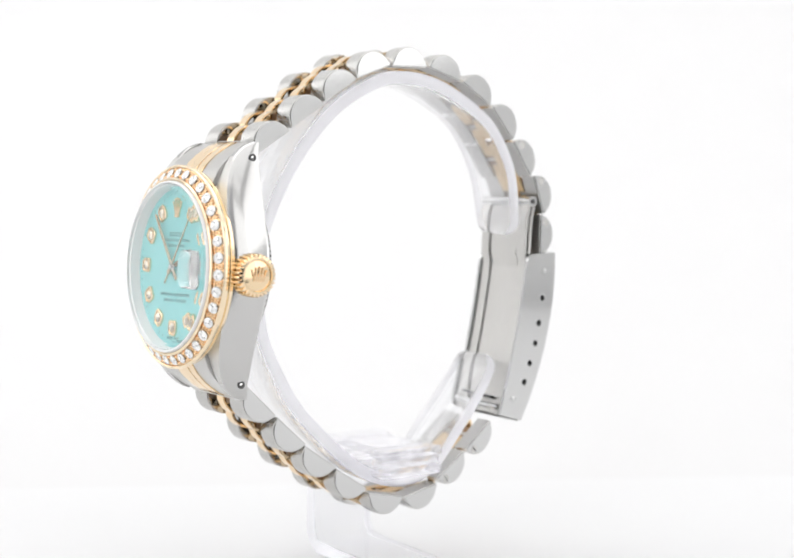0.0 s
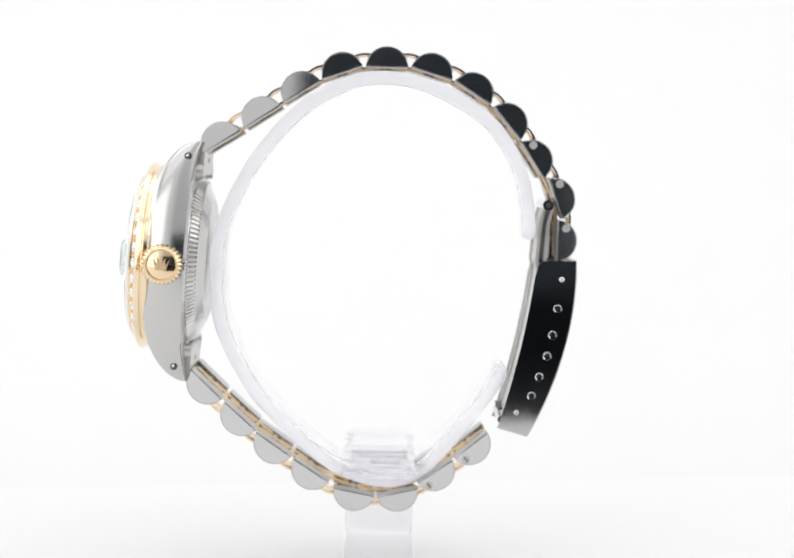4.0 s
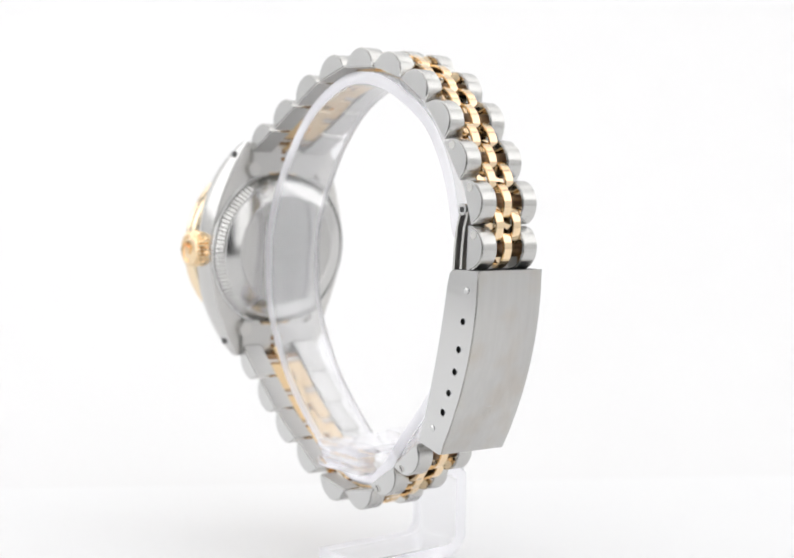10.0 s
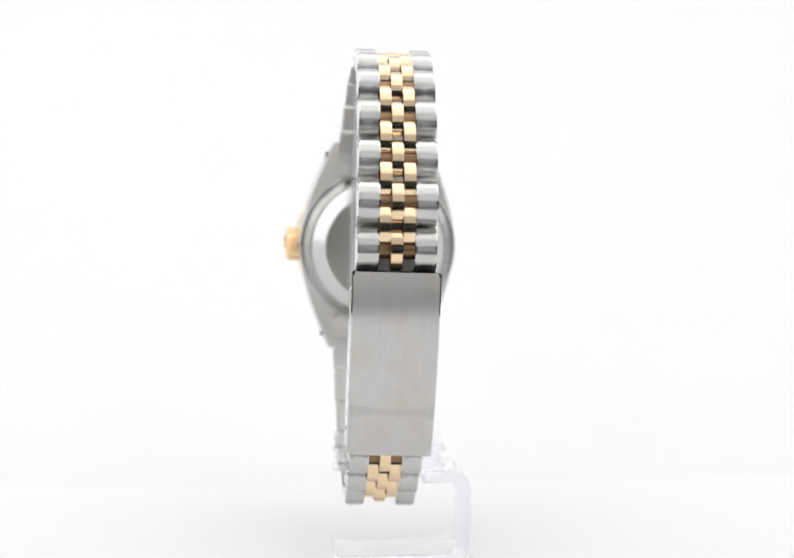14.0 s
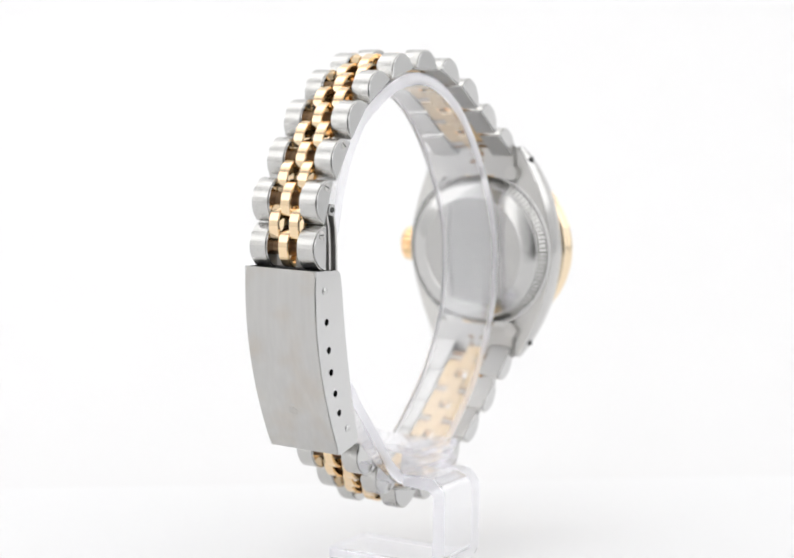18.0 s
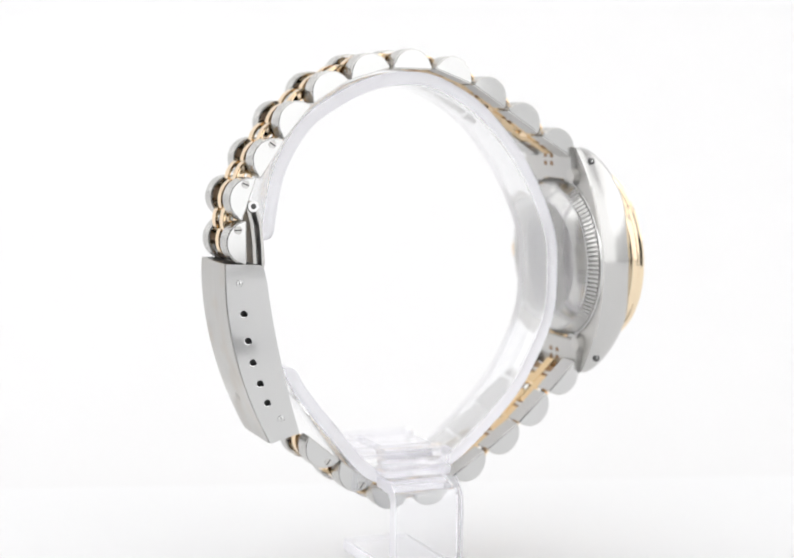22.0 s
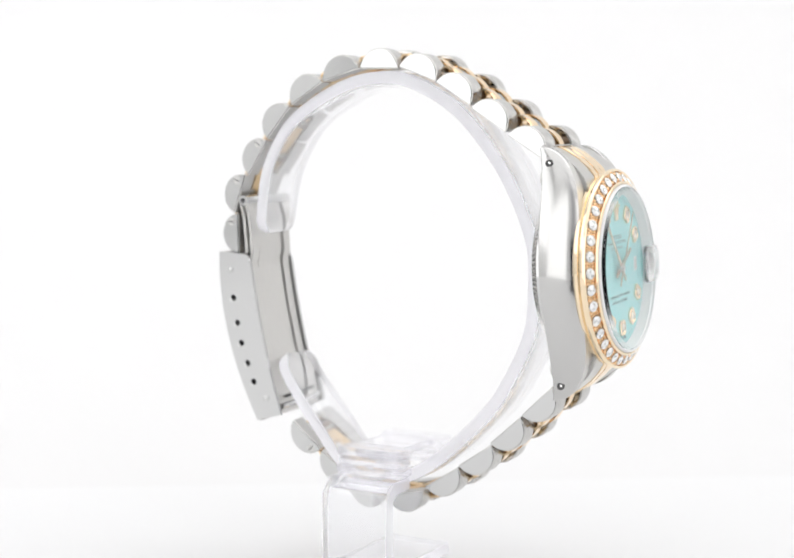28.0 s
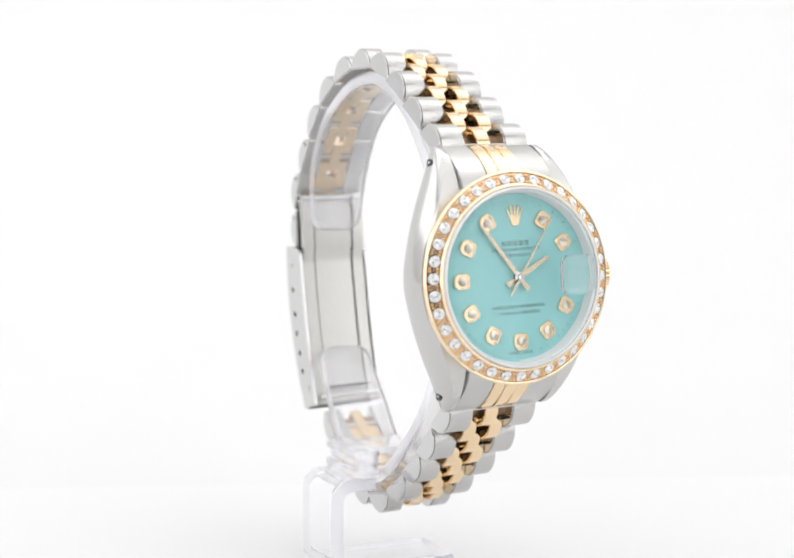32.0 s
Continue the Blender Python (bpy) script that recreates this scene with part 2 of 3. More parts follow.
tent_floor(-1, -0.026, -0.03)
tent_floor(1, 0.11, 0.14)
front_wall()
floor_board()
backdrop()

# ---- the watch ----
WATCH = Matrix.Translation((2 * K, 0, FLOOR - 75 * K)) @ pose(0, 0, 0, 0, 0, -1.5) @ pose(0, 0, 0, 0, -1.2, 0)
STAND = Matrix.Translation((2 * K, 0, FLOOR - 73.7 * K)) @ pose(0, 0, 0, 0, 0, -1.5)
watch = thing("wristwatch", WATCH, (0, 0, -170), category="watch",
              label="steel and gold wristwatch with turquoise dial, clasped round a clear stand")
CASE = at(0.3, -134.7, -3.65, -3.89, 0, 1.1)


def build_case():
    def half(z):
        return 60.0 - 24.6 * (abs(z) / 78) ** 1.65

    def top(z):
        a = abs(z)
        return 20.6 if a < 30 else 20.6 - 28.6 * (1 - math.sqrt(1 - ((a - 30) / 48.3) ** 2.1))

    def low(z):
        return -3.8 - 5.0 * (abs(z) / 79) ** 6

    def loft(zs, inner):
        bm = bmesh.new()
        prev = None
        for z in zs:
            X, t, b = half(z), top(z), low(z)
            xi = inner
            w = X - abs(xi or 0)
            dep = min(4.6, 0.55 * w, 0.25 * (t - b) + 0.6)
            # rounded flank: x falls back from its widest line towards the top and a little towards the back
            flank = []
            for k in range(15):
                u = k / 14
                h = b + 0.8 + (t - b - 0.8) * u
                v = (u - 0.42) / 0.58 if u > 0.42 else (0.42 - u) / 0.42 * 0.62
                flank.append((X - dep * (1 - math.sqrt(max(0.0, 1 - min(1.0, v * v * 0.96)))), h))
            if xi is None:
                prof = [(-x, h) for x, h in flank[::-1]] + [(-flank[0][0] + 1.2, b), (0, b), (flank[0][0] - 1.2, b)] + flank + [(0, t)]
            else:
                s, x0 = (1 if xi > 0 else -1), abs(xi)
                prof = [(s * x0, b), (s * (flank[0][0] - 1), b)] + [(s * x, h) for x, h in flank] + [(s * (x0 + 0.8), t), (s * x0, t - 0.8)]
            row = [bm.verts.new((x, -h, z)) for x, h in prof]
            n = len(row)
            if prev:
                for i in range(n):
                    bm.faces.new((prev[i], prev[(i + 1) % n], row[(i + 1) % n], row[i]))
            else:
                bm.faces.new(row)
            prev = row
        bm.faces.new(prev)
        bmesh.ops.recalc_face_normals(bm, faces=bm.faces)
        for f in bm.faces:
            f.material_index = 1 if abs(f.normal.y) > 0.8 else 0
        return bm

    case = part("case", loft([-52 + 104 * i / 52 for i in range(53)], None), [case_steel, satin], watch, "polished steel case", CASE, 32)
    for s in (-1, 1):
        for e in (-1, 1):
            part("lug", loft([e * z for z in (51.9, 54, 56, 58, 60, 62, 64, 66, 68, 70, 72, 73.5, 74.8, 75.8, 76.6, 77.2, 77.6)], s * 31.2), [case_steel, satin], case, "", None, 32)
    # spring bar ends in the lugs
    for s in (-1, 1):
        for e in (-1, 1):
            x = s * (half(67.8) + 0.6)
            # near-black rod end paints the shade inside the lug hole
            bm = bmesh.new()
            rod(bm, (x - s * 3, 0, e * 67.8), (x + s * 0.25, 0, e * 67.8), 2.3, 20)
            part("lug_hole", bm, shade_steel, case)
            bm = bmesh.new()
            rod(bm, (x - s * 2, -0.2, e * 67.8), (x + s * 0.35, -0.5, e * 67.8 + 0.5), 0.9, 14)
            part("spring_bar", bm, polished, case)
    # caseback
    bm = bmesh.new()
    lathe(bm, [(58.4, -1), (58.4, -4.8), (58.0, -5.2), (57.3, -5.2), (57.0, -4.4)], 120)
    part("caseback_rim", bm, polished, watch, "", CASE)
    bm = bmesh.new()
    lathe(bm, [(57.2, -3.6), (57.2, -4.4), (55.4, -4.4), (55.4, -3.6)], 96)
    part("gasket_groove", bm, satin_fine, watch, "dark groove round the caseback", CASE)
    bm = bmesh.new()
    lathe(bm, [(55.6, -4.2), (55.8, -5.6), (55.2, -6.2), (52.0, -10.3), (51.0, -10.9), (49.8, -10.9)], 550, wave=lambda i, k: (-1.7 if i % 5 == 0 else -1.3 if i % 5 == 1 else 0.1) if k in (1, 2, 3) else 0)
    part("fluted_ring", bm, case_steel, watch, "fine fluted grip ring of the caseback", CASE, 20)
    bm = bmesh.new()
    lathe(bm, [(50.2, -10.0), (49.8, -10.9), (41.0, -15.1), (40.2, -15.3), (39.4, -15.1)], 120)
    part("caseback_bevel", bm, case_steel, watch, "polished bevel of the caseback", CASE, 20)
    bm = bmesh.new()
    lathe(bm, [(39.8, -14.5), (39.4, -15.0), (0, -15.0)], 120)
    part("caseback", bm, satin_fine, watch, "plain satin steel caseback", CASE, 20)
    return case


def build_bezel():
    bm = bmesh.new()
    lathe(bm, [(58, 18.6), (59.6, 19.0), (60.3, 19.8), (60.9, 21.9), (60.2, 22.3), (60.4, 22.8), (61.4, 23.6), (62.1, 25.4), (62.0, 26.4), (61.5, 27.0), (60.9, 27.1), (60.4, 26.9), (59.8, 26.2), (53.9, 29.5), (54.1, 31.0), (53.7, 31.6), (53.2, 32.0), (52.7, 32.0), (52.3, 31.6), (52.2, 24)], 144)
    for f in bm.faces:
        c = f.calc_center_median()
        f.material_index = 1 if 53.3 < math.hypot(c.x, c.z) < 59.8 and -30.9 < c.y < -26.1 else 0
    bezel = part("bezel", bm, [bezel_gold, gold_soft], watch, "gold bezel set with small round diamonds", CASE, 25)
    # one stone, cut with a table and facets
    bm = bmesh.new()
    rings = []
    for r, h, off, n in ((3.35, 0.0, 0, 16), (3.3, 0.14, 0, 16), (2.6, 0.6, 0.5, 8), (1.8, 0.85, 0, 8)):
        rings.append([bm.verts.new((r * math.cos(2 * math.pi * (i + off) / n), -h, r * math.sin(2 * math.pi * (i + off) / n))) for i in range(n)])
    for i in range(16):
        bm.faces.new((rings[0][i], rings[0][(i + 1) % 16], rings[1][(i + 1) % 16], rings[1][i]))
    for i in range(8):
        a, b, c = rings[1][2 * i], rings[1][2 * i + 1], rings[1][(2 * i + 2) % 16]
        bm.faces.new((a, b, rings[2][i]))
        bm.faces.new((b, c, rings[2][i]))
        bm.faces.new((rings[2][i], c, rings[2][(i + 1) % 8]))
        bm.faces.new((rings[2][i], rings[2][(i + 1) % 8], rings[3][(i + 1) % 8]))
        bm.faces.new((rings[2][i], rings[3][(i + 1) % 8], rings[3][i]))
    tip = bm.verts.new((0, -0.9, 0))
    for i in range(8):
        bm.faces.new((rings[3][i], rings[3][(i + 1) % 8], tip))
    low = bm.verts.new((0, 2.2, 0))
    for i in range(16):
        bm.faces.new((rings[0][i], rings[0][(i + 1) % 16], low))
    bmesh.ops.recalc_face_normals(bm, faces=bm.faces)
    bmesh.ops.split_edges(bm, edges=bm.edges)
    stone = finish(bm, "diamond", diamond_glass, 5)
    bm = bmesh.new()
    for dx in (-0.85, 0.85):
        for dz in (-2.1, 0.0, 2.1):
            r = 0.95 if dz else 0.5
            bmesh.ops.create_icosphere(bm, subdivisions=2, radius=r, matrix=Matrix.Translation((dx * (1.1 if dz else 0.4), 0, dz)))
    prong = finish(bm, "prong", gold_soft, 80)
    for i in range(36):
        a = 10 * i + 2
        spin = pose(0, 0, 0, 0, a, 0)
        put("diamond", stone, bezel, spin @ at(0, -28.5, 56.9, -29) @ pose(0, 0, 0, 0, 67 * i, 0))
        put("prong", prong, bezel, pose(0, 0, 0, 0, a + 5, 0) @ at(0, -28.1, 56.9, -29))
    return bezel


def flat(bm, pts, h0, h1):
    """A plate with the outline pts (x, z), from height h0 to h1 above the case's middle."""
    a = [bm.verts.new((x, -h0, z)) for x, z in pts]
    b = [bm.verts.new((x, -h1, z)) for x, z in pts]
    bm.faces.new(a), bm.faces.new(b)
    for i in range(len(pts)):
        j = (i + 1) % len(pts)
        bm.faces.new((a[i], a[j], b[j], b[i]))
    return bm


DIAL = 25.0


def build_dial():
    bm = bmesh.new()
    lathe(bm, [(49, DIAL - 2), (49, DIAL), (0, DIAL)], 96)
    dial = part("dial", bm, dial_paint, watch, "turquoise dial", CASE @ pose(0, 0, 0, 0, -1, 0))
    bm = bmesh.new()
    lathe(bm, [(52.1, DIAL - 2), (52.1, 32.2), (51.8, 33.1), (51.3, 33.5), (50.8, 33.4), (50.5, 33.0), (50.3, 31.4), (49.2, 30.8), (48.2, DIAL + 1.2), (47.8, DIAL + 0.2), (47.8, DIAL - 1)], 96)
    part("inner_ring", bm, ring_white, watch, "bright silvery ring round the dial", CASE, 25)
    # hour markers: square gold settings with one small stone each
    bm = bmesh.new()
    sq = 4.6
    out = [(-sq, 2.6), (-sq, -3.0), (-3.2, -sq), (3.2, -sq), (sq, -3.0), (sq, 2.6), (2.6, sq + 0.6), (-2.6, sq + 0.6)]
    rows = [[bm.verts.new((x * s, -h, z * s)) for x, z in out] for s, h in ((1, 0), (1, 1.0), (0.92, 1.5), (0.78, 1.5), (0.72, 1.0))]
    for p, q in zip(rows, rows[1:]):
        for i in range(8):
            bm.faces.new((p[i], p[(i + 1) % 8], q[(i + 1) % 8], q[i]))
    bm.faces.new(rows[-1])
    mark = finish(bm, "hour_marker", gold, 10)
    bm = bmesh.new()
    bmesh.ops.create_icosphere(bm, subdivisions=1, radius=3.15, matrix=Matrix.Diagonal((1, 0.3, 1, 1)))
    bmesh.ops.split_edges(bm, edges=bm.edges)
    gem = finish(bm, "marker_stone", champagne, 5)
    for hour in (1, 2, 4, 5, 6, 7, 8, 9, 10, 11):
        m = pose(0, 0, 0, 0, hour * 30, 0) @ at(0, -DIAL, 37)
        ob = put("hour_marker", mark, dial, m)
        put("marker_stone", gem, dial, m @ at(0, -1.3, 0))
    # coronet-shaped applique at twelve
    bm = bmesh.new()
    flat(bm, [(-2.3, 30.0), (-2.9, 31.4), (-2.4, 33.0), (2.4, 33.0), (2.9, 31.4), (2.3, 30.0)], DIAL, DIAL + 0.9)
    for x0, x1, z1 in ((-2.1, -5.0, 39.0), (-1.1, -2.6, 40.8), (0, 0, 41.2), (1.1, 2.6, 40.8), (2.1, 5.0, 39.0)):
        flat(bm, [(x0 - 0.75, 32.8), (x0 + 0.75, 32.8), (x1 + 0.35, z1), (x1 - 0.35, z1)], DIAL, DIAL + 0.8)
        bmesh.ops.create_icosphere(bm, subdivisions=2, radius=0.8, matrix=Matrix.Translation((x1, -DIAL - 0.6, z1 + 0.2)))
    part("applique", bm, gold, dial, "gold five-pointed emblem")
    # minute track
    for i in range(60):
        a = radians(6 * i)
        if i % 5 == 0 or abs(i - 15) < 4 or abs(i - 30) < 3:
            continue
        tick = bmesh.new()
        block(tick, (-0.22, -DIAL - 0.08, 44.2), (0.22, -DIAL + 0.1, 45.3))
        part("minute_tick", tick, ink, dial, "", pose(0, 0, 0, 0, 6 * i, 0))
    # maker's lines are plain bars
    for z, w, h, n in ((19.7, 19.5, 2.5, 5), (16.2, 33, 1.5, 15), (12.8, 20.5, 1.4, 8)):
        step = w / n
        for i in range(n):
            bm = bmesh.new()
            x0, x1 = -w / 2 + i * step, -w / 2 + (i + 0.74) * step
            for k in (-1, 0, 1):
                zz = z + k * h * 0.38
                block(bm, (x0 + (0.3 * step if k == 0 else 0), -DIAL - 0.08, zz - 0.11 * h), (x1, -DIAL + 0.1, zz + 0.11 * h))
            part("printed_bar", bm, ink, dial)
    for text, z, w in (("SUPERLATIVE CHRONOMETER", -17.0, 36), ("OFFICIALLY CERTIFIED", -20.6, 28), ("SWISS", -44.0, 6.6), ("MADE", -44.0, 6.2)):
        cu = bpy.data.curves.new("lettering", "FONT")
        cu.body, cu.align_x, cu.align_y, cu.size, cu.extrude = text, "CENTER", "CENTER", 2.6 * K, 0.04 * K
        ob = new("lettering", cu)
        bpy.context.view_layer.update()
        width = max(ob.dimensions.x, 1e-6)
        me = bpy.data.meshes.new_from_object(ob.evaluated_get(bpy.context.evaluated_depsgraph_get()))
        bpy.data.objects.remove(ob)
        me.materials.clear()
        me.materials.append(ink)
        me.transform(Matrix.Diagonal((w * K / width, min(1.0, w * K / width), 1, 1)))
        dx = -4.6 if text == "SWISS" else 4.6 if text == "MADE" else 0
        put("lettering", me, dial, at(dx, -DIAL - 0.06, z + (0.3 if dx else 0), 90))
    # date window
    bm = bmesh.new()
    block(bm, (29.8, -DIAL - 0.12, -4.4), (35.4, -DIAL + 0.2, 4.4), 0.1)
    win = part("date_window", bm, white_enamel, dial, "white date window")
    bm = bmesh.new()
    block(bm, (30.6, -DIAL - 0.3, -3.4), (34.2, -DIAL, 3.4))
    part("date_print", bm, satin, dial)

    # hour, minute and second pointers
    def hand(name, angle, tip, tail, w0, w1, h):
        bm = bmesh.new()
        flat(bm, [(-w0, 0), (-w1, tip - 1), (0, tip), (w1, tip - 1), (w0, 0), (w0 * 1.0, -tail), (-w0 * 1.0, -tail)], h, h + 0.6)
        return part(name, bm, gilt, watch, "slim gold hand", CASE @ pose(0, 0, 0, 0, angle, 0))

    hand("hour_hand", 62, 23.7, 9, 1.6, 1.2, DIAL + 1.2)
    hand("minute_hand", -38.5, 40, 9.5, 1.35, 0.9, DIAL + 2.2)
    hand("second_hand", 34, 41, 12.5, 0.6, 0.35, DIAL + 3.2)
    bm = bmesh.new()
    lathe(bm, [(3.0, DIAL), (3.0, DIAL + 2.9), (2.0, DIAL + 3.1), (1.6, DIAL + 4.3), (0, DIAL + 4.5)], 32)
    part("hand_hub", bm, polished, watch, "", CASE)
    # crystal and date magnifier
    bm = bmesh.new()
    lathe(bm, [(0, 32.2), (49.8, 32.2), (50.2, 32.5), (50.2, 33.2), (47.4, 34.8), (0, 34.8)], 96)
    crystal = part("crystal", bm, crystal_glass, watch, "clear raised watch crystal", CASE, 8)
    crystal.visible_shadow = False
    bm = bmesh.new()
    outline = [(-10, -9.5), (-11, -6.5), (-11, 6.5), (-10, 9.5), (-7, 11.5), (9, 11.5), (12, 8.5), (12, -8.5), (9, -11.5), (-7, -11.5)]
    rows = [[bm.verts.new((34.5 + k * x, -h, k * z)) for x, z in outline] for k, h in ((1, 34.95), (1, 36.0), (0.95, 37.2), (0.85, 38.1), (0.6, 39.0), (0.3, 39.5))]
    bm.faces.new(rows[0]), bm.faces.new(rows[-1])
    for p, q in zip(rows, rows[1:]):
        for i in range(10):
            bm.faces.new((p[i], p[(i + 1) % 10], q[(i + 1) % 10], q[i]))
    lens = part("date_magnifier", bm, lens_glass, watch, "small clear magnifier on the crystal", CASE, 60)
    lens.visible_shadow = False


def build_crown():
    bm = bmesh.new()
    n = 112
    pts = [(5, 52), (5, 57.4), (11.2, 58.0), (12.9, 59.0), (12.9, 67.4), (12.5, 68.3), (10.9, 68.8), (10.2, 69.3), (9.3, 69.3), (8.9, 68.5), (6.6, 69.2), (3.4, 69.8), (0, 70.0)]
    rings = []
    for k, (r, x) in enumerate(pts):
        if r == 0:
            rings.append([bm.verts.new((x, 0, 0))])
            continue
        row = []
        for i in range(n):
            a = 2 * math.pi * i / n
            rr = r - (1.7 if k in (3, 4, 5) and i % 4 == 0 else 0.3 if k in (3, 4, 5) and i % 2 else 0)
            row.append(bm.verts.new((x, rr * math.sin(a), rr * math.cos(a))))
        rings.append(row)
    for p, q in zip(rings, rings[1:]):
        for i in range(n):
            vs = list(dict.fromkeys([p[i % len(p)], p[(i + 1) % n % len(p)], q[(i + 1) % n % len(q)], q[i % len(q)]]))
            bm.faces.new(vs)
    knob = part("winding_crown", bm, gold, watch, "fluted gold winding crown", CASE @ at(0, -9, -1.2), 24)
    bm = bmesh.new()
    pts = [(-3.0, -2.0), (3.0, -2.0), (4.6, 4.2), (2.6, 0.4), (2.2, 5.4), (0.9, 0.6), (0, 6.0), (-0.9, 0.6), (-2.2, 5.4), (-2.6, 0.4), (-4.6, 4.2)]
    a = [bm.verts.new((68.8, 1.1 * y, 1.1 * z - 1)) for y, z in pts]
    b = [bm.verts.new((70.7, 1.1 * y, 1.1 * z - 1)) for y, z in pts]
    bm.faces.new(a), bm.faces.new(b)
    for i in range(len(pts)):
        j = (i + 1) % len(pts)
        bm.faces.new((a[i], a[j], b[j], b[i]))
    part("emblem", bm, gold_soft, knob)


def build_end_links():
    """Steel end pieces with three gold ridges that fill the gap between the lugs."""
    prof = [(45, 20.6), (52, 20.2), (58, 18), (64, 13.6), (69, 8.6), (73, 3.2), (76, -2), (77.5, -5.4), (76.5, -8), (66, -8.5), (53, -5)]
    for e, side in ((1, "upper"), (-1, "lower")):
        bm = bmesh.new()
        for a, b in ((-31, -12.6), (12.6, 31)):
            prism(bm, [(-h, e * z) for z, h in prof], a, b, 0.5, 2)
        block(bm, (-30.9, 6.2, min(e * 56, e * 79)), (30.9, 9.3, max(e * 56, e * 79)), 0.8)
        ob = part("end_link", bm, brushed_end, watch, "steel end link with gold middle, fitted between the lugs", CASE)
        for x in (-28.5, 28.5):
            bm = bmesh.new()
            rod(bm, (x, 3.0, e * 58.5), (x, 9.6, e * 58.5), 5.2, 24)
            bmesh.ops.bevel(bm, geom=[g for g in bm.edges if len(g.link_faces) == 2 and g.calc_face_angle(0) > 1], offset=0.5, segments=2, affect="EDGES")
            part("ear", bm, satin, ob)
        for x in (-4.2, 4.2):
            for z in (66, 71.5):
                # dark tile paints the shaded recess of a notch
                bm = bmesh.new()
                block(bm, (x - 1.9, 9.0, e * z - 1.5), (x + 1.9, 9.45, e * z + 1.5))
                part("notch", bm, shade_gold, ob)
        for i in range(3):
            bm = bmesh.new()
            x = -12.3 + 8.3 * i
            prism(bm, [(-(h + (1.0 if i == 1 else 0.7) if h > -4 else h), e * (z + (0.6 if h < 5 else 0))) for z, h in prof], x, x + 8.0, 0.7, 2)
            part("end_link_ridge", bm, gold, ob)


# bracelet: (y, z, lean of the flat side in degrees, width)
UPPER = [(-109.7, 73.0, 31.5, 61), (-83.7, 89.6, 32.3, 58.5), (-58.4, 106.2, 31.5, 55.5), (-32.4, 118.8, 19, 52.5), (-3.6, 122.8, -0.3, 50), (25.3, 119.0, -16.8, 48.6),
         (52.2, 106.8, -32.5, 48), (74.7, 87.3, -50.2, 48), (91.5, 63.4, -56.8, 48), (106.6, 38.6, -70.8, 48), (108.2, 11.4, -91, 48)]
LOWER = [(-118.9, -84.2, -44.4, 61), (-97.0, -105.0, -42.5, 58.5), (-75.2, -123.8, -35, 55.5), (-50.5, -141.2, -33.4, 52), (-22.6, -155.5, -11.6, 49), (5.6, -156.0, 11.4, 47),
         (30.2, -141.8, 34.3, 47), (53.6, -124.1, 39, 47)]


def sway(y):
    """Degrees by which the links are turned about the upright, more towards the clasp."""
    return 1.0 + 1.2 * (y + 120) / 230


